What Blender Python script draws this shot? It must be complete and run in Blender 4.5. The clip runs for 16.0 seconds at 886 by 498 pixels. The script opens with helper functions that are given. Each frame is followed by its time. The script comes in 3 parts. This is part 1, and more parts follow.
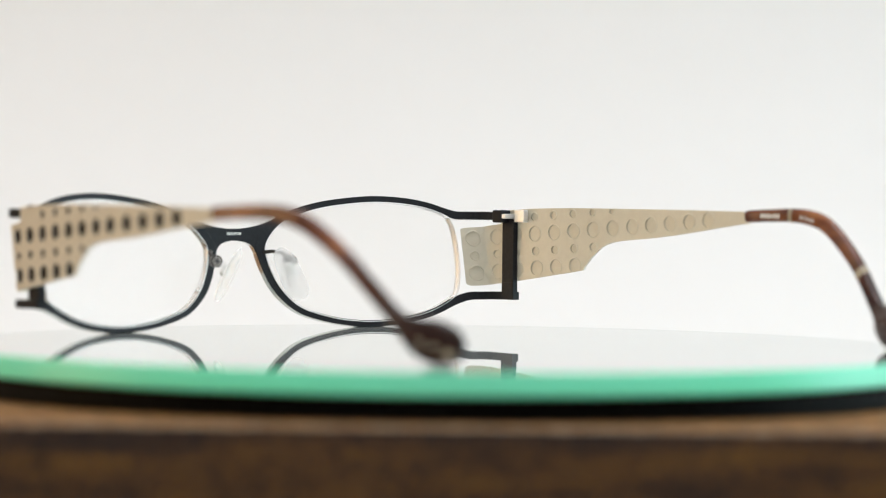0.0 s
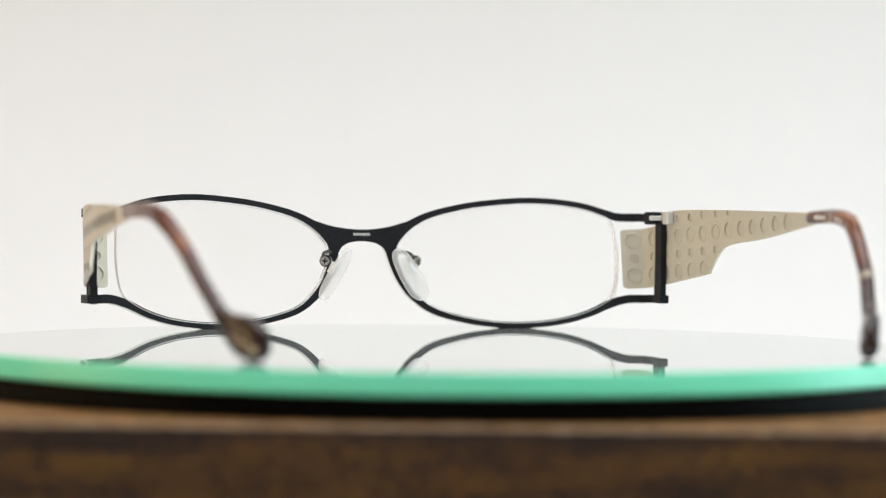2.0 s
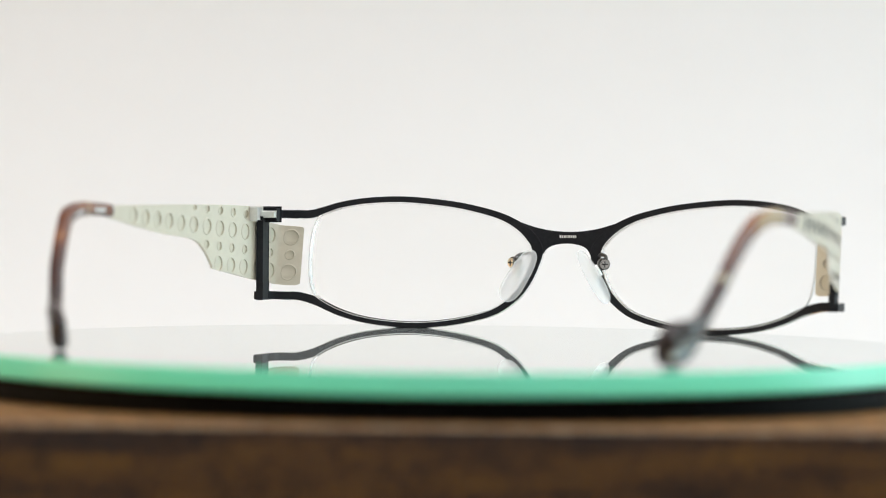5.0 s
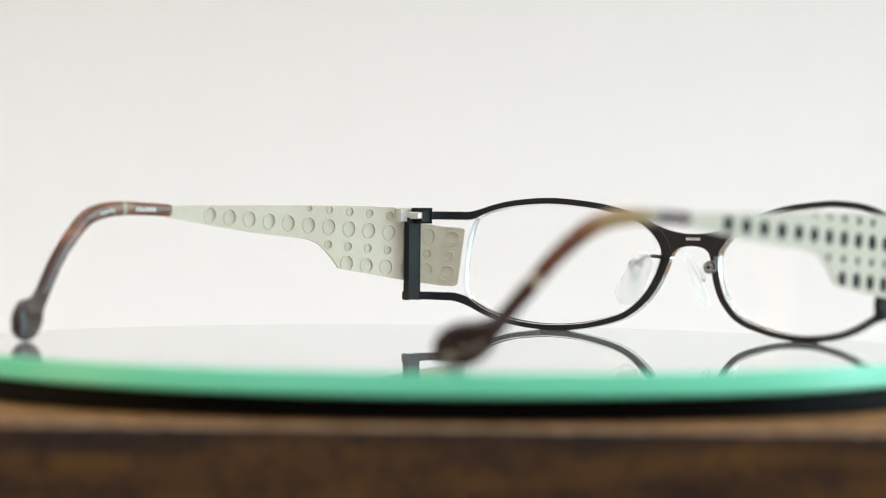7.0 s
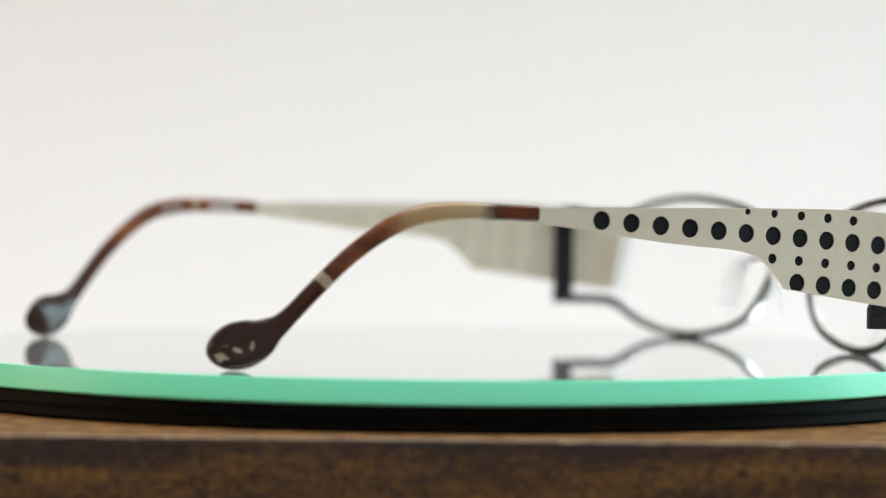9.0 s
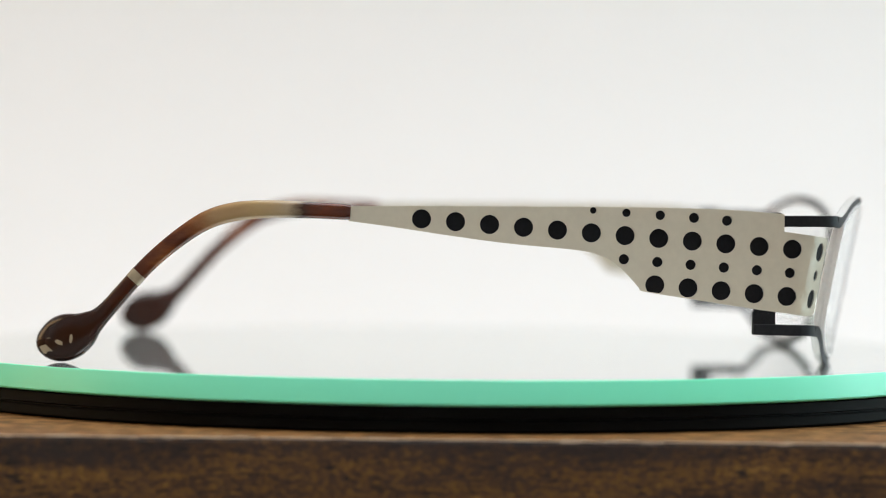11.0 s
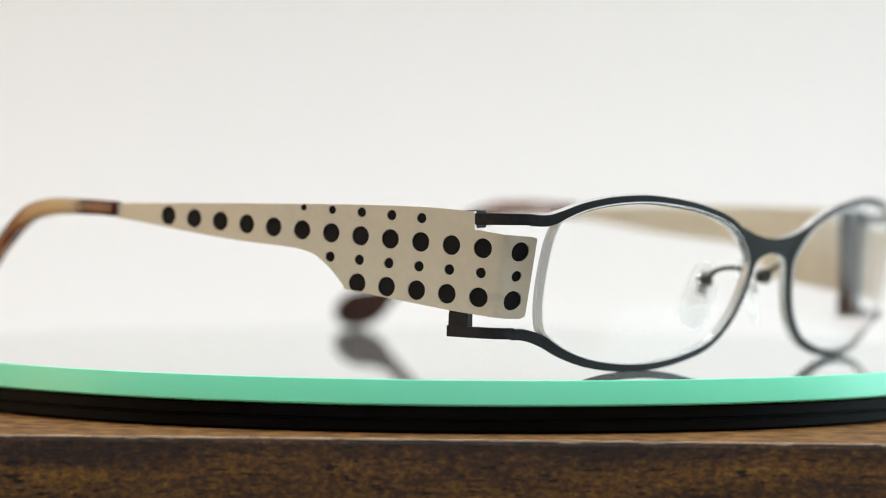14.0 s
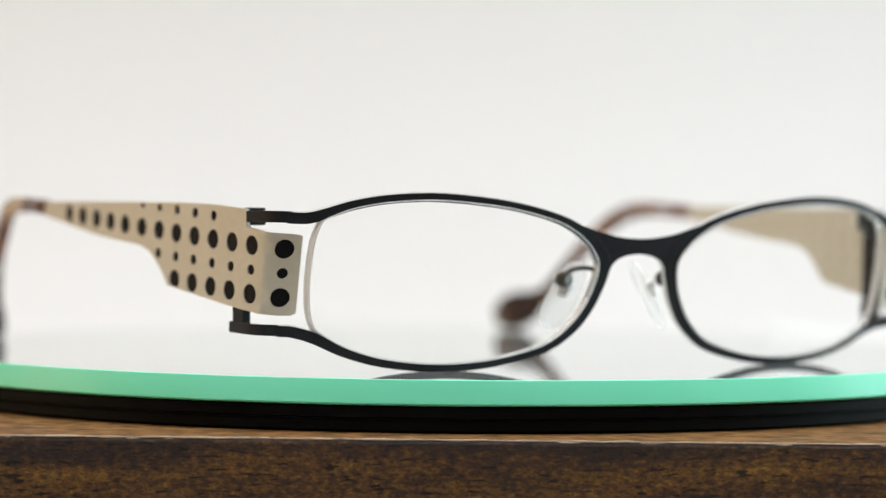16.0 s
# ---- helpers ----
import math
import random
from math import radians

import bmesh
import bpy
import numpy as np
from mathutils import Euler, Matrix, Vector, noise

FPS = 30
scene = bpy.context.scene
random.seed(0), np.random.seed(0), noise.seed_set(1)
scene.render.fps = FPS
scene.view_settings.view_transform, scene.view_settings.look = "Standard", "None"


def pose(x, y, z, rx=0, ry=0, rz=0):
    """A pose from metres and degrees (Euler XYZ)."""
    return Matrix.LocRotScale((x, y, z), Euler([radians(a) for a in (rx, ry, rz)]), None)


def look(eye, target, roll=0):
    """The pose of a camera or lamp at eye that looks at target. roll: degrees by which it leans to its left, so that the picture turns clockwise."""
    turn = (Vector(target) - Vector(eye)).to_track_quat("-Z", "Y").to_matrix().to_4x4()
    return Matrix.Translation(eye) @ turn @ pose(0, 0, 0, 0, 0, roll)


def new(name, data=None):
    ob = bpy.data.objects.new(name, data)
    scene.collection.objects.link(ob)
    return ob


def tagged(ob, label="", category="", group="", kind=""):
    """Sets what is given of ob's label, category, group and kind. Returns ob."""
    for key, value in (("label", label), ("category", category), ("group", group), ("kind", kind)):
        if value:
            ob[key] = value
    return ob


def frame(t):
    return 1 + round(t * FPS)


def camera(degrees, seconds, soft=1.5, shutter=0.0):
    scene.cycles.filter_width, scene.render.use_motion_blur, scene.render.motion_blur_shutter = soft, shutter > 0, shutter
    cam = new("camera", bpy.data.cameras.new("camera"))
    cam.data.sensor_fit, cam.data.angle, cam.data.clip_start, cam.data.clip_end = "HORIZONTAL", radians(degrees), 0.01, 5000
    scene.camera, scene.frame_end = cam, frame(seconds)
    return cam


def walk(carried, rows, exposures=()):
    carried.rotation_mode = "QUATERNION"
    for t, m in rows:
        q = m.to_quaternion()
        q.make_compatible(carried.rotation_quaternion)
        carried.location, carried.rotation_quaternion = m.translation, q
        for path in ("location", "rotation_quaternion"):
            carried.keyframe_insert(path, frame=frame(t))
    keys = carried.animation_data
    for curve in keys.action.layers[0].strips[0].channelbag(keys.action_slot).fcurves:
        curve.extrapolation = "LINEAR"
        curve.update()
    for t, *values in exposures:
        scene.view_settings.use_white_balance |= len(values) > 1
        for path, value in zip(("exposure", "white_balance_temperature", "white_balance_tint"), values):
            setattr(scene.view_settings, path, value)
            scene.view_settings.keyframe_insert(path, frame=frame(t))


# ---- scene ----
cam = camera(16.41, 16.0, soft=1.05)
FAR_EYE = pose(0.0, -0.62463, 0.02959, 90 - 0.945, -0.608, -0.036)
NEAR_EYE = pose(0.0, -0.59209, 0.02959, 90 - 1.027, -0.608, -0.037)
walk(cam, [(0.0, FAR_EYE), (7.25, FAR_EYE), (7.45, NEAR_EYE), (16.0, NEAR_EYE)])
# the focus is pulled from the front of the eyeglasses to the near edge of the stand
focus_point = new("focus_point")
FOCUS = [(0.0, 0.080), (0.6, 0.076), (1.1, 0.036), (1.6, 0.034), (2.1, 0.058), (2.8, 0.075), (5.4, 0.074), (7.25, 0.070), (7.45, -0.035), (8.2, -0.048),
         (10.4, -0.072), (12.0, -0.076), (13.6, -0.082), (14.4, -0.099), (16.0, -0.099)]
cam.data.dof.use_dof = True
cam.data.dof.focus_object = focus_point
cam.data.dof.aperture_fstop = 10.5

# ---- world and lights ----
world = bpy.data.worlds.new("world")
scene.world = world
world.use_nodes = True
wn = world.node_tree.nodes
sky = wn.new("ShaderNodeTexSky")
sky.sky_type, sky.sun_disc = "NISHITA", False
sky.sun_elevation, sky.sun_rotation = radians(38), radians(120)
wn["Background"].inputs["Strength"].default_value = 0.1
world.node_tree.links.new(sky.outputs["Color"], wn["Background"].inputs["Color"])


def area_lamp(name, m, width, height, power, colour):
    data = bpy.data.lights.new(name, "AREA")
    data.shape, data.size, data.size_y, data.energy, data.color = "RECTANGLE", width, height, power, colour
    ob = new(name, data)
    ob.matrix_world = m
    return ob


# unseen lights: cool window right, warm lamp left, ceiling panel over the stand
area_lamp("side_light", look((1.86, 0.36, 0.2), (0, 0.42, 0.0)), 0.9, 1.2, 27, (0.67, 0.94, 1.0))
area_lamp("side_light", look((-1.86, -0.1, 0.2), (0, -0.45, 0.0)), 0.85, 1.2, 16, (1.0, 0.64, 0.30))
area_lamp("ceiling_panel_light", look((0.25, -0.15, 1.66), (0.25, -0.15, 0)), 1.2, 1.5, 35, (0.945, 0.945, 1.0))
scene.view_settings.exposure = -0.45


# ---- materials ----
def material(name):
    m = bpy.data.materials.new(name)
    m.use_nodes = True
    nt = m.node_tree
    return m, nt, nt.nodes["Principled BSDF"]


def node(nt, kind, **values):
    n = nt.nodes.new("ShaderNode" + kind)
    for key, v in values.items():
        n.inputs[key].default_value = v
    return n


def noise_tex(nt, scale, detail=4.0, rough=0.55, stretch=None):
    tc = nt.nodes.new("ShaderNodeTexCoord")
    n = node(nt, "TexNoise", Scale=scale, Detail=detail, Roughness=rough)
    if stretch:
        mp = nt.nodes.new("ShaderNodeMapping")
        mp.inputs["Scale"].default_value = stretch
        nt.links.new(tc.outputs["Object"], mp.inputs["Vector"])
        nt.links.new(mp.outputs["Vector"], n.inputs["Vector"])
    else:
        nt.links.new(tc.outputs["Object"], n.inputs["Vector"])
    return n


def ramp(nt, source, stops):
    r = nt.nodes.new("ShaderNodeValToRGB")
    el = r.color_ramp.elements
    while len(el) < len(stops):
        el.new(0.5)
    for e, (pos, col) in zip(el, stops):
        e.position, e.color = pos, (*col, 1)
    nt.links.new(source, r.inputs["Fac"])
    return r


def bump(nt, bsdf, source, strength, distance):
    b = node(nt, "Bump", Strength=strength, Distance=distance)
    nt.links.new(source, b.inputs["Height"])
    nt.links.new(b.outputs["Normal"], bsdf.inputs["Normal"])


def simple(name, colour, rough, metal=0.0, scale=900.0, vary=0.06, relief=0.00001, spec=0.5):
    """A plain surface with fine grain: two shades, uneven gloss and a light relief."""
    m, nt, b = material(name)
    n = noise_tex(nt, scale)
    lo = tuple(c * (1 - vary) for c in colour)
    hi = tuple(min(1, c * (1 + vary)) for c in colour)
    r = ramp(nt, n.outputs["Fac"], [(0.3, lo), (0.7, hi)])
    nt.links.new(r.outputs["Color"], b.inputs["Base Color"])
    big = noise_tex(nt, scale / 12)
    mr = node(nt, "MapRange")
    mr.inputs["To Min"].default_value, mr.inputs["To Max"].default_value = rough * 0.85, min(1, rough * 1.15)
    nt.links.new(big.outputs["Fac"], mr.inputs["Value"])
    nt.links.new(mr.outputs["Result"], b.inputs["Roughness"])
    b.inputs["Metallic"].default_value = metal
    b.inputs["Specular IOR Level"].default_value = spec
    bump(nt, b, n.outputs["Fac"], 0.3, relief)
    return m


M_LACQUER = simple("pale_lacquered_metal", (0.63, 0.58, 0.465), 0.42, 0.0, 700, 0.03)
M_EDGE = simple("bare_polished_metal_edge", (0.78, 0.78, 0.77), 0.22, 1.0, 1500, 0.03)
M_BLACK = simple("matt_black_metal", (0.017, 0.018, 0.021), 0.5, 0.0, 1200, 0.2, spec=0.12)
M_DOT = simple("black_enamel", (0.008, 0.008, 0.010), 0.6, 0.0, 1500, 0.2, spec=0.12)
M_PLATE_EDGE = simple("satin_metal_plate_edge", (0.66, 0.64, 0.59), 0.42, 0.5, 1500, 0.03)
M_GUNMETAL = simple("dark_gunmetal", (0.09, 0.085, 0.08), 0.3, 1.0, 1500, 0.1)
M_STEEL = simple("polished_steel", (0.50, 0.49, 0.48), 0.2, 1.0, 1500, 0.04)
M_NICKEL = simple("satin_nickel", (0.82, 0.82, 0.80), 0.45, 0.6, 1500, 0.04)
M_PRINT = simple("white_print", (0.75, 0.75, 0.73), 0.5, 0.0, 1500, 0.05)
M_PLATTER = simple("black_plastic", (0.003, 0.003, 0.003), 0.5, 0.0, 250, 0.3, 0.00003, spec=0.06)
M_WALL = simple("white_wall_paint", (0.86, 0.86, 0.845), 0.85, 0.0, 60, 0.012, 0.0004)
M_PAPER = simple("white_backdrop_paper", (0.86, 0.853, 0.85), 0.9, 0.0, 90, 0.006, 0.00005, spec=0.2)
M_FLOOR = simple("grey_floor", (0.16, 0.14, 0.12), 0.6, 0.0, 20, 0.12, 0.0005)
M_DIM_WALL = simple("off_white_wall_paint", (0.76, 0.75, 0.74), 0.85, 0.0, 60, 0.05, 0.0004)
M_FRAME_PAINT = simple("white_gloss_paint", (0.8, 0.8, 0.78), 0.35, 0.0, 60, 0.02)


def clear(name, colour, ior, rough=0.0):
    m, nt, b = material(name)
    b.inputs["Base Color"].default_value = (*colour, 1)
    b.inputs["Transmission Weight"].default_value = 1.0
    b.inputs["IOR"].default_value = ior
    b.inputs["Roughness"].default_value = rough
    return m


M_LENS = clear("coated_clear_lens", (0.985, 0.985, 0.98), 1.12)
# silicone: mostly see-through, lets light from behind glow in it, with a wet gloss
M_PAD, nt, b = material("clear_silicone")
b.inputs["Base Color"].default_value = (0.9, 0.9, 0.9, 1)
b.inputs["Roughness"].default_value = 0.06
glow = nt.nodes.new("ShaderNodeBsdfTranslucent")
glow.inputs["Color"].default_value = (0.97, 0.97, 0.97, 1)
see = nt.nodes.new("ShaderNodeBsdfTransparent")
milky = nt.nodes.new("ShaderNodeMixShader")
milky.inputs["Fac"].default_value = 0.22
nt.links.new(see.outputs["BSDF"], milky.inputs[1])
nt.links.new(glow.outputs["BSDF"], milky.inputs[2])
wet = nt.nodes.new("ShaderNodeMixShader")
wet.inputs["Fac"].default_value = 0.16
nt.links.new(milky.outputs["Shader"], wet.inputs[1])
nt.links.new(b.outputs["BSDF"], wet.inputs[2])
nt.links.new(wet.outputs["Shader"], nt.nodes["Material Output"].inputs["Surface"])
M_WINDOW = clear("window_glass", (0.97, 0.98, 0.975), 1.5)
M_LENS_EDGE = simple("ground_lens_edge", (0.9, 0.9, 0.9), 0.35, 0.0, 1500, 0.03)

# horn-patterned acetate: bands along the ear end, with streaks
M_ACETATE, nt, b = material("horn_acetate")
tc = nt.nodes.new("ShaderNodeTexCoord")
sep = nt.nodes.new("ShaderNodeSeparateXYZ")
nt.links.new(tc.outputs["Object"], sep.inputs["Vector"])
streak = noise_tex(nt, 160, 5, 0.6, (2.2, 0.5, 1.6))
add = node(nt, "Math")
add.operation = "MULTIPLY_ADD"
nt.links.new(streak.outputs["Fac"], add.inputs[0])
add.inputs[1].default_value = 0.012
nt.links.new(sep.outputs["Y"], add.inputs[2])
mr = node(nt, "MapRange")
mr.inputs["From Min"].default_value, mr.inputs["From Max"].default_value = -0.120, -0.0637
nt.links.new(add.outputs[0], mr.inputs["Value"])
DARK, RED, CREAM = (0.018, 0.007, 0.005), (0.12, 0.024, 0.006), (0.44, 0.31, 0.15)
horn = ramp(nt, mr.outputs["Result"], [
    (0.0, DARK), (0.24, (0.032, 0.009, 0.005)), (0.40, (0.075, 0.014, 0.004)), (0.50, (0.22, 0.07, 0.014)), (0.60, (0.40, 0.26, 0.13)),
    (0.70, CREAM), (0.79, (0.40, 0.31, 0.20)), (0.85, (0.05, 0.02, 0.012)), (0.91, RED), (1.0, (0.06, 0.012, 0.005))])
brown = ramp(nt, streak.outputs["Fac"], [(0.35, (0.08, 0.020, 0.009)), (0.55, (0.18, 0.055, 0.019)), (0.75, (0.32, 0.12, 0.042))])
# the cream part lies on one outer face alone
outer = node(nt, "MapRange")
outer.inputs["From Min"].default_value, outer.inputs["From Max"].default_value = 0.0680, 0.0694
nt.links.new(sep.outputs["X"], outer.inputs["Value"])
low_part = node(nt, "MapRange")
low_part.inputs["From Min"].default_value, low_part.inputs["From Max"].default_value = -0.101, -0.108
nt.links.new(sep.outputs["Y"], low_part.inputs["Value"])
either = node(nt, "Math")
either.operation = "MAXIMUM"
nt.links.new(outer.outputs["Result"], either.inputs[0])
nt.links.new(low_part.outputs["Result"], either.inputs[1])
blend = nt.nodes.new("ShaderNodeMixRGB")
nt.links.new(either.outputs[0], blend.inputs["Fac"])
nt.links.new(brown.outputs["Color"], blend.inputs["Color1"])
nt.links.new(horn.outputs["Color"], blend.inputs["Color2"])
nt.links.new(blend.outputs["Color"], b.inputs["Base Color"])
b.inputs["Roughness"].default_value = 0.14
b.inputs["Specular IOR Level"].default_value = 0.25
b.inputs["Coat Weight"].default_value = 0.25
b.inputs["Coat Roughness"].default_value = 0.04
M_CREAM = simple("cream_acetate", (0.36, 0.30, 0.21), 0.2, 0.0, 600, 0.12)

# the rim of the plate glass, and its polished face
M_GLASS_EDGE, nt, b = material("green_glass_rim")
n = noise_tex(nt, 14, 2)
r = ramp(nt, n.outputs["Fac"], [(0.35, (0.21, 0.96, 0.61)), (0.65, (0.25, 0.98, 0.67))])
nt.links.new(r.outputs["Color"], b.inputs["Base Color"])
b.inputs["Roughness"].default_value = 0.3
b.inputs["Specular IOR Level"].default_value = 0.25
M_GLASS_FACE, nt, b = material("polished_plate_glass")
n = noise_tex(nt, 700, 3)
r = ramp(nt, n.outputs["Fac"], [(0.4, (0.78, 0.82, 0.80)), (0.75, (0.82, 0.86, 0.84))])
nt.links.new(r.outputs["Color"], b.inputs["Base Color"])
b.inputs["Roughness"].default_value = 0.012
b.inputs["IOR"].default_value = 1.6
b.inputs["Metallic"].default_value = 0.95
# a small diffuse share mixed in as haze, to lift dark reflections
veil = nt.nodes.new("ShaderNodeBsdfDiffuse")
veil.inputs["Color"].default_value = (0.74, 0.80, 0.77, 1)
veiled = nt.nodes.new("ShaderNodeMixShader")
veiled.inputs["Fac"].default_value = 0.075
nt.links.new(b.outputs["BSDF"], veiled.inputs[1])
nt.links.new(veil.outputs["BSDF"], veiled.inputs[2])
nt.links.new(veiled.outputs["Shader"], nt.nodes["Material Output"].inputs["Surface"])

# old varnished wood, dark brown with golden flecks
M_WOOD, nt, b = material("dark_varnished_wood")
grain = noise_tex(nt, 1150, 7, 0.66, (0.6, 1.0, 1.1))
fleck = noise_tex(nt, 2800, 4, 0.65, (0.6, 1.0, 1.2))
patch = noise_tex(nt, 90, 4, 0.55, (0.30, 1.0, 2.0))
mix2 = node(nt, "Math")
mix2.operation = "MULTIPLY_ADD"
nt.links.new(fleck.outputs["Fac"], mix2.inputs[0])
mix2.inputs[1].default_value = 0.30
nt.links.new(grain.outputs["Fac"], mix2.inputs[2])
mix = node(nt, "Math")
mix.operation = "MULTIPLY_ADD"
nt.links.new(patch.outputs["Fac"], mix.inputs[0])
mix.inputs[1].default_value = 0.8
nt.links.new(mix2.outputs[0], mix.inputs[2])
half = node(nt, "Math")
half.operation = "MULTIPLY"
nt.links.new(mix.outputs[0], half.inputs[0])
half.inputs[1].default_value = 0.476
# the tone is darker by the top edge and more golden below it
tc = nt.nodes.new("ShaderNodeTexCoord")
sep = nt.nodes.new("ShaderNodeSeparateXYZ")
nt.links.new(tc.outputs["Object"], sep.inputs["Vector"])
height_tone = node(nt, "MapRange")
height_tone.inputs["From Min"].default_value, height_tone.inputs["From Max"].default_value = 0.8897, 0.8850
height_tone.inputs["To Min"].default_value, height_tone.inputs["To Max"].default_value = -0.025, 0.035
nt.links.new(sep.outputs["Z"], height_tone.inputs["Value"])
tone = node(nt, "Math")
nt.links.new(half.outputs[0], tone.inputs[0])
nt.links.new(height_tone.outputs["Result"], tone.inputs[1])
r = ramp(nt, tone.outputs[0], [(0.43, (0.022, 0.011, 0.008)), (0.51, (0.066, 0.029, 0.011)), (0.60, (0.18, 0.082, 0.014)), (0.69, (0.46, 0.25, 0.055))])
# short dark pores and dents along the grain, and a finer set between them
pores = noise_tex(nt, 880, 2, 0.5, (0.30, 1.0, 1.7))
pore_ramp = ramp(nt, pores.outputs["Fac"], [(0.345, (0.10, 0.08, 0.07)), (0.385, (1.0, 1.0, 1.0))])
specks = noise_tex(nt, 2600, 2, 0.5, (0.45, 1.0, 1.0))
speck_ramp = ramp(nt, specks.outputs["Fac"], [(0.36, (0.42, 0.38, 0.36)), (0.44, (1.0, 1.0, 1.0))])
speck_mix = nt.nodes.new("ShaderNodeMixRGB")
speck_mix.blend_type = "MULTIPLY"
speck_mix.inputs["Fac"].default_value = 1.0
nt.links.new(r.outputs["Color"], speck_mix.inputs["Color1"])
nt.links.new(speck_ramp.outputs["Color"], speck_mix.inputs["Color2"])
stain = nt.nodes.new("ShaderNodeMixRGB")
stain.blend_type = "MULTIPLY"
stain.inputs["Fac"].default_value = 1.0
nt.links.new(speck_mix.outputs["Color"], stain.inputs["Color1"])
nt.links.new(pore_ramp.outputs["Color"], stain.inputs["Color2"])
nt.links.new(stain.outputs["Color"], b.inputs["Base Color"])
b.inputs["Roughness"].default_value = 0.34
b.inputs["Specular IOR Level"].default_value = 0.35
bump(nt, b, fleck.outputs["Fac"], 0.5, 0.0003)
# golden top-face tone, with a warm reflection put into the colour
M_WOOD_TOP = simple("warm_lit_wood_top", (0.20, 0.100, 0.036), 0.6, 0.0, 260, 0.55, 0.0001, spec=0.08)
# pale tone for worn chips and for the painted edge highlight
M_WORN_GLINT = simple("worn_wood_and_highlight", (0.62, 0.48, 0.34), 0.6, 0.0, 400, 0.25, 0.0001)


# ---- mesh helpers; lengths in millimetres ----
def part(name, bm, mats, parent=None, label="", smooth=None):
    bmesh.ops.recalc_face_normals(bm, faces=bm.faces)
    me = bpy.data.meshes.new(name)
    bm.to_mesh(me)
    bm.free()
    for m in mats if isinstance(mats, (list, tuple)) else [mats]:
        me.materials.append(m)
    if smooth is not None:
        me.shade_smooth()
        me.set_sharp_from_angle(angle=radians(smooth))
    ob = new(name, me)
    ob.parent = parent
    if label:
        tagged(ob, label)
    return ob


def shared(name, mesh, parent, m=None):
    ob = new(name, mesh)
    ob.parent = parent
    if m is not None:
        ob.matrix_basis = m
    return ob


def scaled(bm):
    bmesh.ops.scale(bm, vec=(0.001, 0.001, 0.001), verts=bm.verts)
    return bm


def spline(points, step=0.6):
    """A Catmull-Rom curve through the points, at about even steps."""
    pts = [np.array(p, float) for p in points]
    pts = [2 * pts[0] - pts[1]] + pts + [2 * pts[-1] - pts[-2]]
    out = []
    for a, b_, c, d in zip(pts, pts[1:], pts[2:], pts[3:]):
        k = max(2, int(np.linalg.norm((c - b_)[:2]) / step))
        for i in range(k):
            t = i / k
            out.append(0.5 * (2 * b_ + (c - a) * t + (2 * a - 5 * b_ + 4 * c - d) * t * t + (3 * b_ - a - 3 * c + d) * t ** 3))
    out.append(pts[-2])
    return out


def inside(p, poly):
    x, y = p
    hit = False
    for (x0, y0), (x1, y1) in zip(poly, poly[1:] + poly[:1]):
        if (y0 > y) != (y1 > y) and x < (x1 - x0) * (y - y0) / (y1 - y0) + x0:
            hit = not hit
    return hit


def circle(cx, cy, r, n=20):
    return [(cx + r * math.cos(2 * math.pi * i / n), cy + r * math.sin(2 * math.pi * i / n)) for i in range(n)]


def flat_tris(outline, holes=(), extra=()):
    """Triangles of a flat outline with holes, and extra points inside it."""
    from mathutils.geometry import delaunay_2d_cdt
    verts, edges = [], []
    for loop in (outline, *holes):
        k = len(verts)
        verts += [Vector(p) for p in loop]
        edges += [(k + i, k + (i + 1) % len(loop)) for i in range(len(loop))]
    verts += [Vector(p) for p in extra if inside(p, outline)]
    v, e, f, *_ = delaunay_2d_cdt(verts, edges, [], 0, 1e-5)
    keep = []
    for tri in f:
        c = sum((v[i] for i in tri), Vector((0, 0))) / len(tri)
        if inside(c, outline) and not any(inside(c, h) for h in holes):
            keep.append(tri)
    return v, keep


def sheet(bm, v, tris, place, low, high, wall_index=0, caps=(True, True)):
    """A sheet with thickness: place(a, b, depth) puts a flat point in space. Its walls take the material wall_index."""
    used = {i for t in tris for i in t}
    lo = {i: bm.verts.new(place(v[i][0], v[i][1], low)) for i in used}
    hi = {i: bm.verts.new(place(v[i][0], v[i][1], high)) for i in used}
    count = {}
    for t in tris:
        if caps[1]:
            bm.faces.new([hi[i] for i in t])
        if caps[0]:
            bm.faces.new([lo[i] for i in reversed(t)])
        for a, b_ in zip(t, t[1:] + t[:1]):
            count[(a, b_)] = 1
    for a, b_ in list(count):
        if (b_, a) not in count:
            bm.faces.new((lo[a], lo[b_], hi[b_], hi[a])).material_index = wall_index


def tube(bm, centres, frames, profile, bare=()):
    """A swept solid: at each centre the profile, in the two axes given there. The sides named in bare take the second material."""
    rings = []
    for c, (ax, ay), prof in zip(centres, frames, profile):
        rings.append([bm.verts.new(Vector(c) + Vector(ax) * a + Vector(ay) * b_) for a, b_ in prof])
    n = len(rings[0])
    for r0, r1 in zip(rings, rings[1:]):
        for i in range(n):
            bm.faces.new((r0[i], r0[(i + 1) % n], r1[(i + 1) % n], r1[i])).material_index = 1 if i in bare else 0
    bm.faces.new(rings[0][::-1])
    bm.faces.new(rings[-1])


def chamfered(w, h, c):
    a, b_ = w / 2, h / 2
    return [(a - c, -b_), (a, -b_ + c), (a, b_ - c), (a - c, b_), (-a + c, b_), (-a, b_ - c), (-a, -b_ + c), (-a + c, -b_)]


def ellipse(a, b_, n=20):
    return [(a * math.cos(2 * math.pi * i / n), b_ * math.sin(2 * math.pi * i / n)) for i in range(n)]


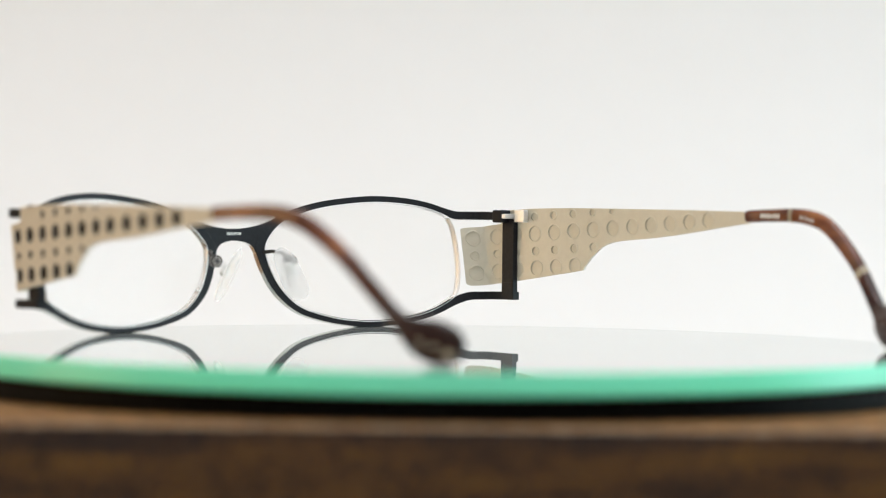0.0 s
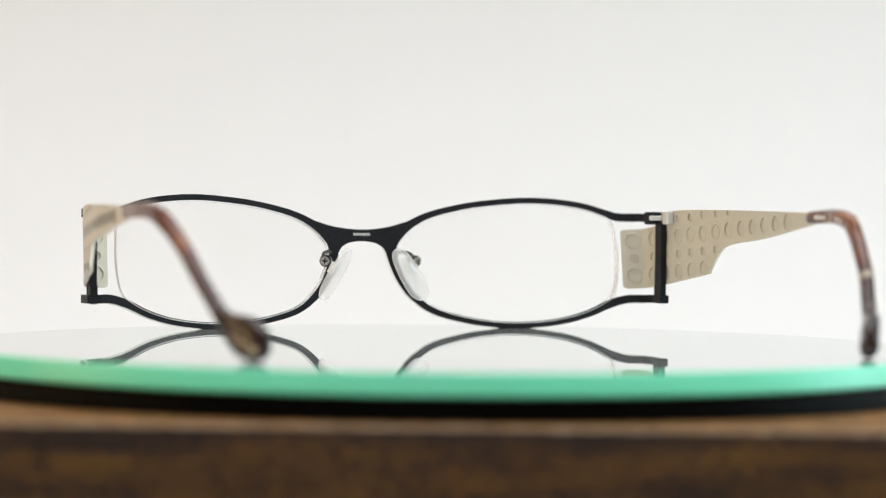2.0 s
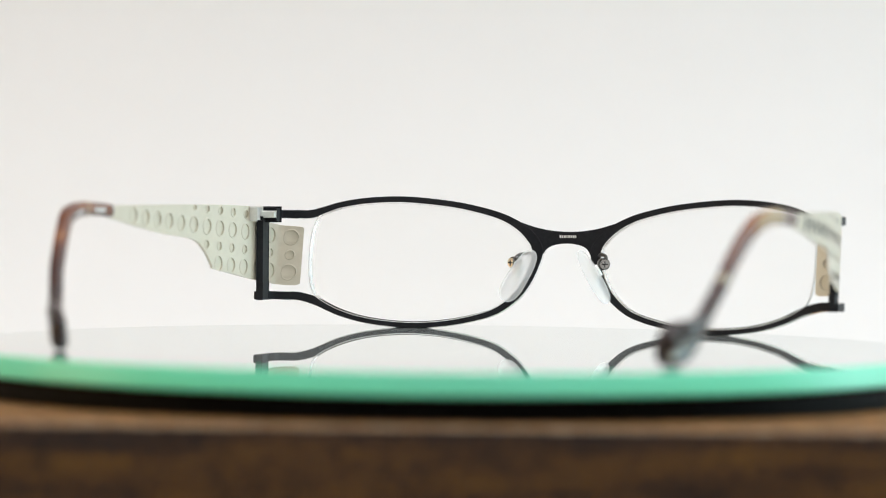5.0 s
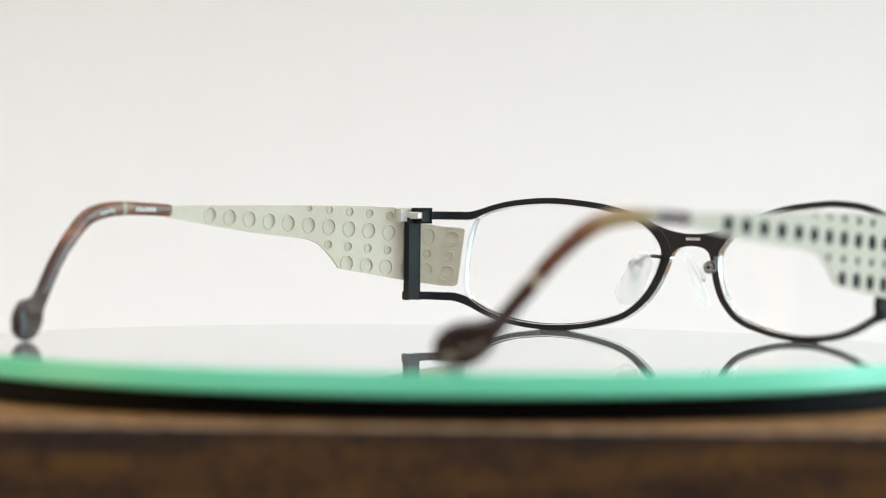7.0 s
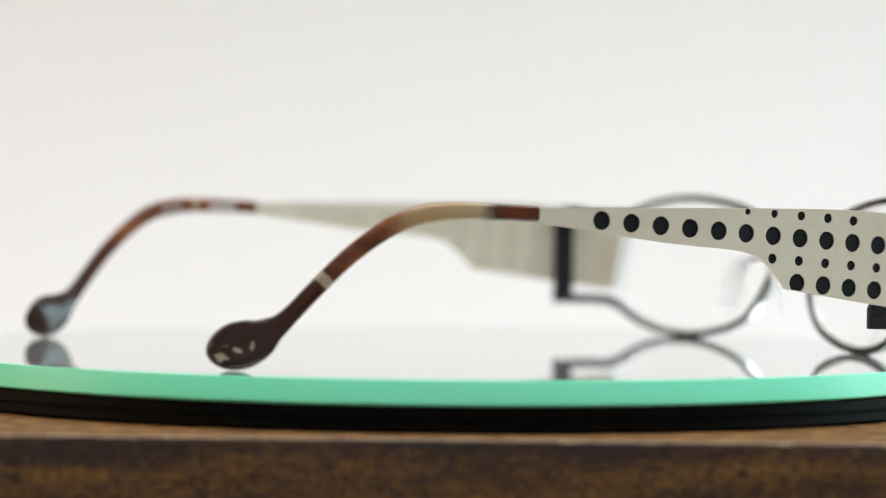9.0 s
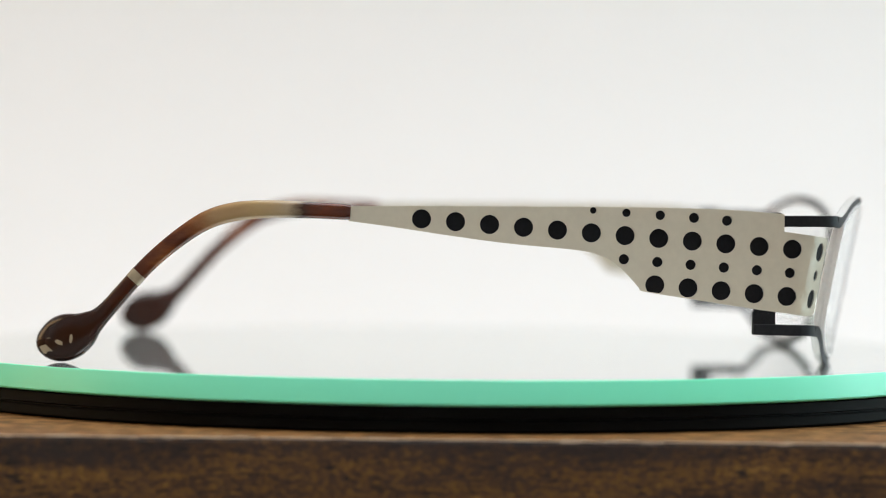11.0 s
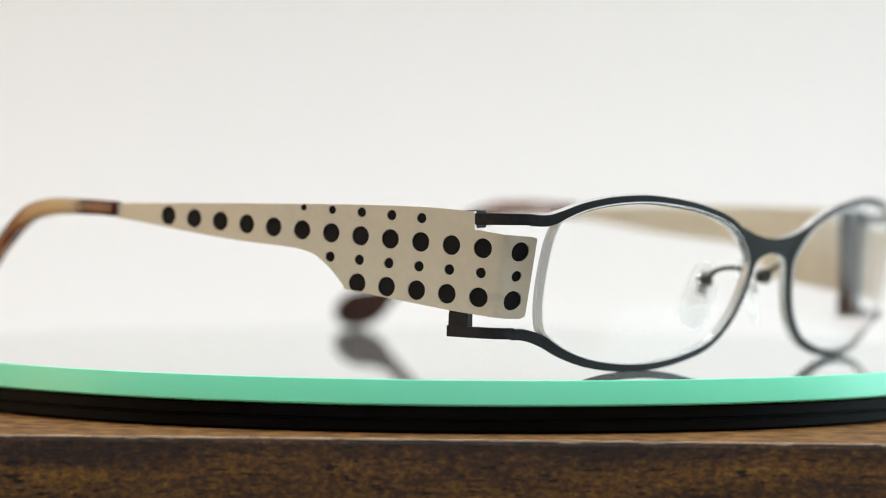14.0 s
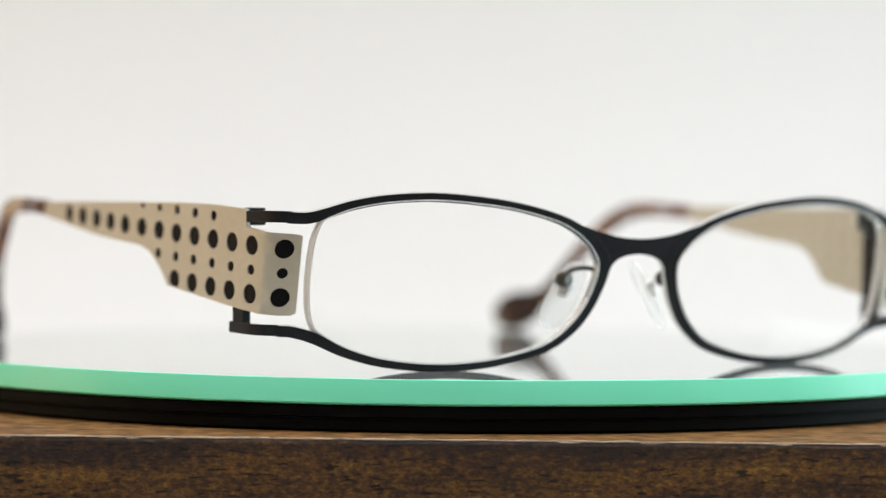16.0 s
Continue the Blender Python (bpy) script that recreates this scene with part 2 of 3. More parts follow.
def soft_box(a, b_, n=28, power=0.62):
    """A rounded oblong with flattish sides."""
    out = []
    for i in range(n):
        c, d = math.cos(2 * math.pi * i / n), math.sin(2 * math.pi * i / n)
        out.append((a * math.copysign(abs(c) ** power, c), b_ * math.copysign(abs(d) ** power, d)))
    return out


def block(bm, x0, x1, y0, y1, z0, z1, bevel=0.0):
    g = bmesh.ops.create_cube(bm, size=1)
    for v in g["verts"]:
        v.co = Vector((x0 if v.co.x < 0 else x1, y0 if v.co.y < 0 else y1, z0 if v.co.z < 0 else z1))
    if bevel:
        edges = list({e for v in g["verts"] for e in v.link_edges})
        bmesh.ops.bevel(bm, geom=edges, offset=bevel, segments=2, affect="EDGES", profile=0.6)
    return bm


# ---- room ----
ROOM_X, ROOM_Y0, ROOM_Y1, ROOM_Z0, ROOM_Z1 = 1.9, -2.2, 0.95, -0.9, 1.7


def build_room():
    bm = block(bmesh.new(), -ROOM_X - 0.1, ROOM_X + 0.1, ROOM_Y0 - 0.1, ROOM_Y1 + 0.1, ROOM_Z0 - 0.1, ROOM_Z0)
    tagged(part("floor", bm, M_FLOOR), "plain grey floor of a small studio room", "floor", kind="structure")
    bm = block(bmesh.new(), -ROOM_X - 0.1, ROOM_X + 0.1, ROOM_Y0 - 0.1, ROOM_Y1 + 0.1, ROOM_Z1, ROOM_Z1 + 0.1)
    tagged(part("ceiling", bm, M_WALL), "plain white painted ceiling of the room", "ceiling", kind="structure")
    bm = block(bmesh.new(), -ROOM_X, ROOM_X, ROOM_Y1, ROOM_Y1 + 0.1, ROOM_Z0, ROOM_Z1)
    tagged(part("wall_north", bm, M_WALL), "plain white wall behind the turntable", "wall", kind="structure")
    # out of view; its paint is set to bounce fill onto the front
    bm = block(bmesh.new(), -ROOM_X, ROOM_X, ROOM_Y0 - 0.1, ROOM_Y0, ROOM_Z0, ROOM_Z1)
    tagged(part("wall_south", bm, M_DIM_WALL), "unseen off-white wall bouncing fill light at the turntable", "wall", kind="structure")
    for side, name in ((1, "wall_east"), (-1, "wall_west")):
        bm = bmesh.new()
        outline = [(ROOM_Y0, ROOM_Z0), (ROOM_Y1, ROOM_Z0), (ROOM_Y1, ROOM_Z1), (ROOM_Y0, ROOM_Z1)]
        hole = [(-0.55, -0.45), (0.85, -0.45), (0.85, 0.85), (-0.55, 0.85)]
        v, tris = flat_tris(outline, [hole])
        sheet(bm, v, tris, lambda a, b_, d: (side * d, a, b_), ROOM_X, ROOM_X + 0.1)
        tagged(part(name, bm, M_WALL), "white wall with a window opening", "wall", kind="structure")
        # unseen windows round the side lights; the left one stands for a lamp
        win = tagged(new("window_1" if side > 0 else "window_2"), "unseen white framed window round a side light", "window", kind="structure")
        bm = bmesh.new()
        for y0, y1, z0, z1 in ((-0.55, -0.49, -0.45, 0.85), (0.79, 0.85, -0.45, 0.85), (-0.49, 0.79, -0.45, -0.39), (-0.49, 0.79, 0.79, 0.85), (0.13, 0.17, -0.39, 0.79)):
            block(bm, side * (ROOM_X + 0.03), side * (ROOM_X + 0.08), y0 + 0.001, y1 - 0.001, z0 + 0.001, z1 - 0.001, 0.004)
        part("window_frame", bm, M_FRAME_PAINT, win)
        for y0, y1 in ((-0.49, 0.13), (0.17, 0.79)):
            pane = part("pane", block(bmesh.new(), side * (ROOM_X + 0.05), side * (ROOM_X + 0.056), y0, y1, -0.39, 0.79), M_WINDOW, win)
            pane.visible_shadow = False


build_room()


def build_backdrop():
    """White paper hung from near the ceiling, sweeping forward to the floor."""
    ob = tagged(new("paper_backdrop"), "white seamless paper sweep hanging behind the stand", "backdrop")
    # upright above, leaning ever more towards the floor; the lean grades its brightness
    prof, y, z = [(0.90, 1.5), (0.90, 1.0), (0.90, 0.38)], 0.90, 0.38
    while z > ROOM_Z0 + 0.01:
        lean = radians(max(0, min(42, (0.17 - z) / 0.2 * 42)))
        y, z = y - 0.02 * math.sin(lean), z - 0.02 * math.cos(lean)
        prof.append((y, z))
    bm = bmesh.new()
    rows = [[(bm.verts.new((x, y, z)), bm.verts.new((x, y + 0.0015, z - 0.0015))) for x in (-1.35, 1.35)] for y, z in prof]
    for (a, b_), (c, d) in zip(rows, rows[1:]):
        bm.faces.new((a[0], b_[0], d[0], c[0]))
        bm.faces.new((a[1], c[1], d[1], b_[1]))
        bm.faces.new((a[0], c[0], c[1], a[1]))
        bm.faces.new((b_[0], b_[1], d[1], d[0]))
    part("paper", bm, M_PAPER, ob, smooth=30)
    bm = bmesh.new()
    bmesh.ops.create_cone(bm, cap_ends=True, segments=24, radius1=0.03, radius2=0.03, depth=2.8)
    bm.transform(Matrix.Translation((0, 0.915, 1.52)) @ Matrix.Rotation(radians(90), 4, "Y"))
    part("roll", bm, M_PAPER, ob, "cardboard-cored paper roll", 40)


build_backdrop()

# ---- stand, turntable ----
DISC = (0.0006, -0.0050)
WOOD_Z = -0.0087


def build_stand():
    ob = tagged(new("wooden_stand"), "dark varnished wooden stand with worn front edge", "stand")
    ob.location = (0, 0, ROOM_Z0)
    h = WOOD_Z - ROOM_Z0
    bm = block(bmesh.new(), -0.21, 0.21, -0.1115, 0.097, h - 0.03, h)
    edges = [e for e in bm.edges]
    bmesh.ops.bevel(bm, geom=edges, offset=0.0012, segments=3, affect="EDGES", profile=0.5)
    # the upward face alone gets the tone with the painted reflection
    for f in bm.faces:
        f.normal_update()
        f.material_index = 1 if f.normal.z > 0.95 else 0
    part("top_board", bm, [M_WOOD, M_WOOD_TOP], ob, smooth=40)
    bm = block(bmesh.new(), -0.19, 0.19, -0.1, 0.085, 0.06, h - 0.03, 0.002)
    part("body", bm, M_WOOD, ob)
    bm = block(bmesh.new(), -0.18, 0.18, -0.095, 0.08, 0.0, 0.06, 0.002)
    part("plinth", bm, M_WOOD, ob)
    # thin pale tube that paints the bright highlight along the front edge
    bm = bmesh.new()
    centres, frames, profiles = [], [], []
    for i in range(421):
        x = -0.2095 + i * 0.419 / 420
        r_ = 0.00007 + 0.00011 * max(0.0, 0.5 + noise.noise(Vector((x * 160, 3.1, 0))) + 0.5 * noise.noise(Vector((x * 900, 0, 7))))
        centres.append((x, -0.11122 + 0.0001 * noise.noise(Vector((x * 300, 0, 1))), h - 0.00026 + 0.00008 * noise.noise(Vector((x * 220, 5, 1)))))
        frames.append(((0, 1, 0), (0, 0, 1)))
        profiles.append(ellipse(r_, r_, 6))
    tube(bm, centres, frames, profiles)
    part("edge_highlight", bm, M_WORN_GLINT, ob, "pale strip for the highlight along the worn edge", 60)
    # pale chips: bare worn wood, and bits of the painted edge highlight
    rng = random.Random(4)
    chip_meshes = []
    for k in range(4):
        bm = bmesh.new()
        bmesh.ops.create_icosphere(bm, subdivisions=2, radius=1)
        for v in bm.verts:
            v.co = Vector((v.co.x * (1.5 + k * 1.6), v.co.y * 0.35, v.co.z * 0.22)) * (1 + 0.35 * noise.noise(v.co * 2.3 + Vector((k, 0, 0)))) * 0.001
        me = bpy.data.meshes.new("worn_chip_glint")
        bm.to_mesh(me)
        bm.free()
        me.materials.append(M_WORN_GLINT)
        me.shade_smooth()
        chip_meshes.append(me)
    for _ in range(50):
        x = rng.uniform(-0.095, 0.095)
        shared("worn_chip_glint", rng.choice(chip_meshes), ob, pose(x, -0.1113 + rng.uniform(0, 0.0003), h - rng.uniform(0.0001, 0.0005), rng.uniform(30, 60), 0, rng.uniform(-8, 8))
               @ Matrix.Scale(rng.choice((0.15, 0.2, 0.25, 0.32, 0.5)), 4))


def build_turntable():
    ob = tagged(new("turntable"), "round display turntable with green-edged glass top", "turntable")
    ob.location = (DISC[0], DISC[1], WOOD_Z)
    top = -WOOD_Z * 1000

    def lathe(rows, n=256):
        bm = bmesh.new()
        rings = [[bm.verts.new((r * math.cos(2 * math.pi * i / n), r * math.sin(2 * math.pi * i / n), z)) for i in range(n)] for r, z in rows]
        for r0, r1 in zip(rings, rings[1:]):
            for i in range(n):
                bm.faces.new((r0[i], r0[(i + 1) % n], r1[(i + 1) % n], r1[i]))
        bm.faces.new(rings[0][::-1])
        bm.faces.new(rings[-1])
        return bm

    part("base", scaled(lathe([(95.5, 0.0), (97.2, 0.1), (97.6, 0.5), (97.6, 1.9), (97.3, 2.1), (97.3, 2.3)])), M_PLATTER, ob, "glossy black plastic base ring", 30)
    disc = new("rotating_disc")
    disc.parent = ob
    part("platter", scaled(lathe([(97.0, 2.3), (97.6, 2.5), (97.6, top - 4.6), (97.2, top - 4.3)])), M_PLATTER, disc, "black platter under the glass", 30)
    bm = lathe([(97.9, top - 4.3), (98.9, top - 4.05), (99.05, top - 3.8), (98.6, top - 0.35), (98.5, top - 0.1), (98.35, top - 0.004)])
    part("glass_rim", scaled(bm), M_GLASS_EDGE, disc, "emerald green polished glass edge", 30)
    bm = lathe([(98.35, top - 0.003), (98.33, top)])
    part("glass_face", scaled(bm), M_GLASS_FACE, disc, "clear reflective glass surface")
    return disc


build_stand()
rotating_disc = build_turntable()


# ---- eyeglasses ----
def front_y(u, z):
    """The curved, slightly tilted sheet in which the front lies."""
    return 19.17 - 0.00254 * u * u + 0.1944 * (z - 13)


RIM = [(62.59, 25.54, 1.9), (59.31, 25.54, 1.9), (56.53, 26.33, 1.75), (52.16, 27.76, 1.6), (46.4, 28.75, 1.5), (39.14, 29.1, 1.5), (31.69, 28.6, 1.5), (24.34, 27.61, 1.5), (16.89, 25.79, 1.6), (12.12, 23.61, 2.0), (8.94, 21.14, 2.5), (6.95, 18.18, 2.6), (7.35, 14.82, 2.2), (9.14, 10.47, 2.0), (11.92, 6.92, 1.8), (16.49, 3.8, 1.6), (23.94, 1.78, 1.5), (31.2, 0.84, 1.45), (38.55, 0.84, 1.45), (45.7, 1.73, 1.5), (51.56, 3.41, 1.65), (56.53, 5.68, 1.9), (60.21, 6.77, 1.9), (62.6, 6.9, 1.87)]


def build_rim(parent, side):
    path = spline(RIM, 0.5)
    bm = bmesh.new()
    centres, frames, profiles = [], [], []
    for i, (u, z, w) in enumerate(path):
        a, b_ = path[max(0, i - 1)], path[min(len(path) - 1, i + 1)]
        t = np.array([b_[0] - a[0], b_[1] - a[1]])
        t /= np.linalg.norm(t)
        nrm = (-t[1], t[0])
        depth_axis = Vector((side * 0.0051 * u, 1, -0.1944)).normalized()
        across = Vector((side * nrm[0], front_y(u + nrm[0], z + nrm[1]) - front_y(u, z), nrm[1])).normalized()
        centres.append((side * u, front_y(u, z), z))
        frames.append((across, depth_axis))
        profiles.append(chamfered(w, 1.4, 0.1))
    tube(bm, centres, frames, profiles, (1, 5))
    return part("rim", scaled(bm), [M_BLACK, M_EDGE], parent, "black lacquered rim with bare metal sides", smooth=35)


def build_bridge(parent):
    top = spline([(-12.92, 24.82, 0), (-9.94, 23.94, 0), (-7.25, 23.15, 0), (-3.58, 22.51, 0), (0.0, 22.31, 0), (3.58, 22.51, 0), (7.25, 23.15, 0), (9.94, 23.94, 0), (12.92, 24.82, 0)], 0.5)
    low = spline([(9.14, 20.68, 0), (7.95, 18.22, 0), (5.86, 16.94, 0), (4.87, 18.22, 0), (3.18, 19.21, 0), (0.0, 19.65, 0), (-3.18, 19.21, 0), (-4.87, 18.22, 0), (-5.86, 16.94, 0), (-7.95, 18.22, 0), (-9.14, 20.68, 0)], 0.5)
    outline = [(p[0], p[1]) for p in top + low]
    v, tris = flat_tris(outline)
    bm = bmesh.new()
    sheet(bm, v, tris, lambda a, b_, d: (a, front_y(a, b_) + d, b_), -0.56, 0.56, 1)
    bridge = part("bridge", scaled(bm), [M_BLACK, M_EDGE], parent, "black bridge with faint white printed marks", 35)
    for k, (x, w) in enumerate(((-1.75, 0.36), (-1.25, 0.4), (-0.7, 0.42), (-0.2, 0.26), (0.3, 0.42), (0.85, 0.42), (1.4, 0.42), (1.85, 0.3))):
        z = 21.1
        y = front_y(x, z) - 0.585
        part("print_mark", scaled(block(bmesh.new(), x - w / 2, x + w / 2, y - 0.01, y + 0.03, z - 0.42, z + 0.42)), M_PRINT, bridge)


LENS_INNER = [(57.32, 24.9), (56.1, 25.59), (52.16, 27.07), (46.4, 28.06), (39.14, 28.41), (31.69, 27.91), (24.34, 26.92), (16.89, 25.05), (12.72, 23.02), (9.94, 20.65), (8.35, 18.18), (8.54, 15.02), (10.13, 10.97), (12.72, 7.51), (16.79, 4.54), (24.04, 2.47), (31.2, 1.53), (38.55, 1.53), (45.7, 2.42), (51.46, 4.15), (55.89, 6.52), (57.32, 8.1), (58.18, 11.36), (58.54, 16.3), (58.25, 21.93)]


def build_lens(parent, side):
    loop = spline([(*p, 0) for p in LENS_INNER + LENS_INNER[:1]], 0.8)[:-1]
    outline = [(p[0], p[1]) for p in loop]
    extra = [(6 + i * 1.7, 0.5 + j * 1.7 + (i % 2) * 0.85) for i in range(34) for j in range(18)]
    v, tris = flat_tris(outline, (), extra)
    bm = bmesh.new()
    sheet(bm, v, tris, lambda a, b_, d: (side * a, front_y(a, b_) + d, b_), -0.9, 1.1)
    ob = part("lens", scaled(bm), M_LENS, parent, "clear lens with a pale grooved edge", 40)
    ob.visible_shadow = False
    # the ground edge, with the groove for the holding thread round it
    mid = np.mean(outline, axis=0)
    bm = bmesh.new()
    rings = []
    for d, inset in ((-0.9, -0.02), (-0.85, -0.22), (-0.3, -0.22), (-0.2, -0.04), (0.2, -0.04), (0.3, -0.22), (1.05, -0.22), (1.1, -0.02)):
        ring = []
        for p in outline:
            n = (np.array(p) - mid) / np.linalg.norm(np.array(p) - mid)
            ring.append(bm.verts.new((side * (p[0] - n[0] * inset), front_y(*p) + d, p[1] - n[1] * inset)))
        rings.append(ring)
    for r0, r1 in zip(rings, rings[1:]):
        for i in range(len(r0)):
            j = (i + 1) % len(r0)
            bm.faces.new((r0[i], r0[j], r1[j], r1[i]))
    part("ground_edge", scaled(bm), M_LENS_EDGE, ob, "pale ground lens edge with a groove", 25)
    return ob


def build_end_frame(parent, side):
    """The black loop at the hinge: a bar along the top, an upright, and a foot."""
    dx, dy = (0.0, 0.0) if side > 0 else (1.2, 0.5)

    def box(x0, x1, y0, y1, z0, z1, bevel):
        return scaled(block(bmesh.new(), side * (x0 + dx), side * (x1 + dx), y0 + dy, y1 + dy, z0, z1, bevel))

    bm = bmesh.new()
    for pts, w in (([(65.0, 2.9, 25.55), (65.0, 6.8, 25.6), (64.7, 9.3, 25.6), (63.6, 11.1, 25.6), (62.0, 11.9, 25.55)], 1.9),
                   ([(65.5, -2.2, 7.2), (65.6, 3.4, 7.1), (65.3, 5.7, 7.05), (64.2, 7.3, 7.0), (62.4, 8.1, 6.95)], 1.85)):
        pts = [(x + dx * f, y + dy * f * f, z) for (x, y, z), f in zip(pts, (1.0, 1.0, 0.9, 0.55, 0.0))]
        path = spline(pts, 0.5)
        centres, frames, profiles = [], [], []
        for i, p_ in enumerate(path):
            a, b_ = path[max(0, i - 1)], path[min(len(path) - 1, i + 1)]
            t = Vector(b_ - a).normalized()
            t.x *= side
            across = Vector((0, 0, 1)).cross(t).normalized()
            centres.append((side * p_[0], p_[1], p_[2]))
            frames.append((across, Vector((0, 0, 1))))
            profiles.append(chamfered(1.4, w, 0.12))
        tube(bm, centres, frames, profiles, (3, 7))
    ob = part("end_piece", scaled(bm), [M_BLACK, M_EDGE], parent, smooth=35)
    part("hinge_bar", box(64.25, 65.6, -2.2, 1.6, 9.9, 25.0, 0.12), M_BLACK, ob)
    part("foot", box(64.1, 65.5, -2.4, 1.5, 6.25, 10.2, 0.12), M_BLACK, ob)
    part("hinge_cap", box(61.9, 64.8, -0.6, 2.6, 24.1, 27.0, 0.35), M_BLACK, ob)
    part("hinge_knuckle", box(61.8, 65.3, -2.0, -0.65, 25.05, 26.15, 0.25), M_NICKEL, ob, "polished steel hinge knuckle")


TEMPLE_X = [(-128, 57.5), (-121, 59.6), (-114, 62.9), (-107, 65.5), (-93, 68.6), (-82, 69.8), (-71, 70.4), (-58.7, 70.6), (-35.8, 70.0)]
# the forward lug bends in towards the lens
LUG_X = [(-12.9, 67.6), (-1.5, 66.2), (3.0, 65.5), (7.3, 64.68), (10.2, 58.6)]


def temple_x(y, z=16.0):
    # the bend leans with the tilt of the front, and is rounded
    rows = TEMPLE_X + LUG_X
    lean = y - 0.18 * (z - 16) * min(1.0, max(0.0, (y + 2) / 6))
    return float(np.mean(np.interp([lean + d for d in (-0.8, -0.4, 0.0, 0.4, 0.8)], [p[0] for p in rows], [p[1] for p in rows])))


PLATE_TOP = [(-71.16, 27.33), (-63.18, 27.47), (-44.3, 27.62), (-25.22, 27.67), (-15.58, 27.62), (-5.95, 27.38), (2.81, 26.79)]
PLATE_LOW = [(-2.44, 10.67), (-12.95, 12.24), (-21.03, 13.47), (-21.81, 14.06), (-24.05, 16.51), (-27.07, 18.92), (-28.92, 19.66), (-30.86, 20.15), (-34.66, 20.59), (-44.1, 21.38), (-53.64, 22.56), (-63.08, 23.89), (-70.96, 24.87)]
ROW_A = [(-58.7 + 5.725 * k, 25.36 - 0.412 * k, 1.64) for k in range(12)] + [(9.35, 20.3, 1.6)]
ROW_T = [(-29.79, 27.08, 0.58), (-24.15, 26.74, 0.73), (-18.41, 26.39, 0.83), (-12.66, 26.0, 0.88), (-7.02, 25.56, 0.88)]
ROW_B = [(-24.5 + 5.68 * k, 18.9 - 0.42 * k, 0.9) for k in range(6)] + [(8.65, 16.3, 0.9)]
ROW_C = [(-19.2 + 5.66 * k, 14.6 - 0.45 * k, 1.64) for k in range(5)] + [(7.9, 12.3, 1.6)]


def dot_loop(y, z, r, n):
    # round on the bent lug too, measured along its slope
    k, lean = (0.45, 0.18) if y > 7.5 else (1.0, 0.0)
    return [(y + (p[0] - y) * k + (p[1] - z) * lean, p[1]) for p in circle(y, z, r, n)]


def build_temple(parent, side, colour_label):
    top = [(p[0], p[1]) for p in spline([(*p, 0) for p in PLATE_TOP], 1.4)]
    low = [(p[0], p[1]) for p in spline([(*p, 0) for p in PLATE_LOW], 1.2)]
    lug = [(2.85, 23.8)] + [(2.85 + 0.96 * k, 23.8 - 0.13 * k) for k in range(1, 9)] + [(10.95, 22.55), (11.0, 22.25)] + [(11.0 - 0.27 * k, 22.3 - 1.5 * k) for k in range(1, 9)] + [
        (8.7, 9.7), (8.2, 9.3), (7.1, 9.35), (5.5, 9.6), (3.6, 9.9), (1.4, 10.15)]
    outline = top + lug + low
    dots = ROW_A + ROW_T + ROW_B + ROW_C
    holes = [dot_loop(y, z, r, 24 if r > 1.2 else 16) for y, z, r in dots]

    def place(a, b_, d):
        slope = (temple_x(a + 0.3, b_) - temple_x(a - 0.3, b_)) / 0.6
        k = d / math.hypot(1.0, slope)
        return (side * (temple_x(a, b_) + k), a - slope * k, b_)

    extra = [(-70 + i * 1.5, 10 + j * 2.2) for i in range(51) for j in range(8)]
    extra += [(6.7 + 0.2 * i + 0.18 * (0.8 * j - 6), 10 + 0.8 * j) for i in range(8) for j in range(17)]
    extra = [p for p in extra if not any((p[0] - y) ** 2 + (p[1] - z) ** 2 < (r + 0.35) ** 2 for y, z, r in dots)]
    bm = bmesh.new()
    v, tris = flat_tris(outline, holes, extra)
    sheet(bm, v, tris, place, -0.25, 0.0, 1, (False, True))
    # inside, each dot shows as a shallow round recess
    sheet(bm, v, tris, place, -0.70, -0.45, 0, (True, False))
    v, tris = flat_tris(outline, (), extra)
    sheet(bm, v, tris, place, -0.45, -0.25, 1)
    # a fine raised lip runs round each recess
    for (y, z, r), loop in zip(dots, holes):
        rings = []
        for grow, d in ((0.01, -0.69), (0.06, -0.82), (0.17, -0.82), (0.30, -0.69)):
            rings.append([bm.verts.new(place(y + (p[0] - y) * (1 + grow / r), z + (p[1] - z) * (1 + grow / r), d)) for p in loop])
        for r0, r1 in zip(rings, rings[1:]):
            for i in range(len(loop)):
                j = (i + 1) % len(loop)
                far = [(y + (p[0] - y) * (1 + 0.35 / r), z + (p[1] - z) * (1 + 0.35 / r)) for p in (loop[i], loop[j])]
                if all(inside(p, outline) for p in far):
                    bm.faces.new((r0[i], r0[j], r1[j], r1[i]))
    temple = part("temple", scaled(bm), [M_LACQUER, M_PLATE_EDGE], parent, colour_label, 40)
    for y, z, r in dots:
        loop = dot_loop(y, z, r - 0.03, 24 if r > 1.2 else 16)
        if not all(inside(p, outline) for p in loop):
            loop = [p for p in loop if inside(p, outline)]
        v, tris = flat_tris(loop)
        bm = bmesh.new()
        sheet(bm, v, tris, place, -0.245, -0.2)
        part("dot", scaled(bm), M_DOT, temple)
    bm = block(bmesh.new(), side * 64.3, side * 65.7, -5.6, -2.25, 24.2, 27.1, 0.25)
    part("hinge_plate", scaled(bm), M_NICKEL, temple, "polished steel hinge plate")
    build_tip(parent, side)
    return temple


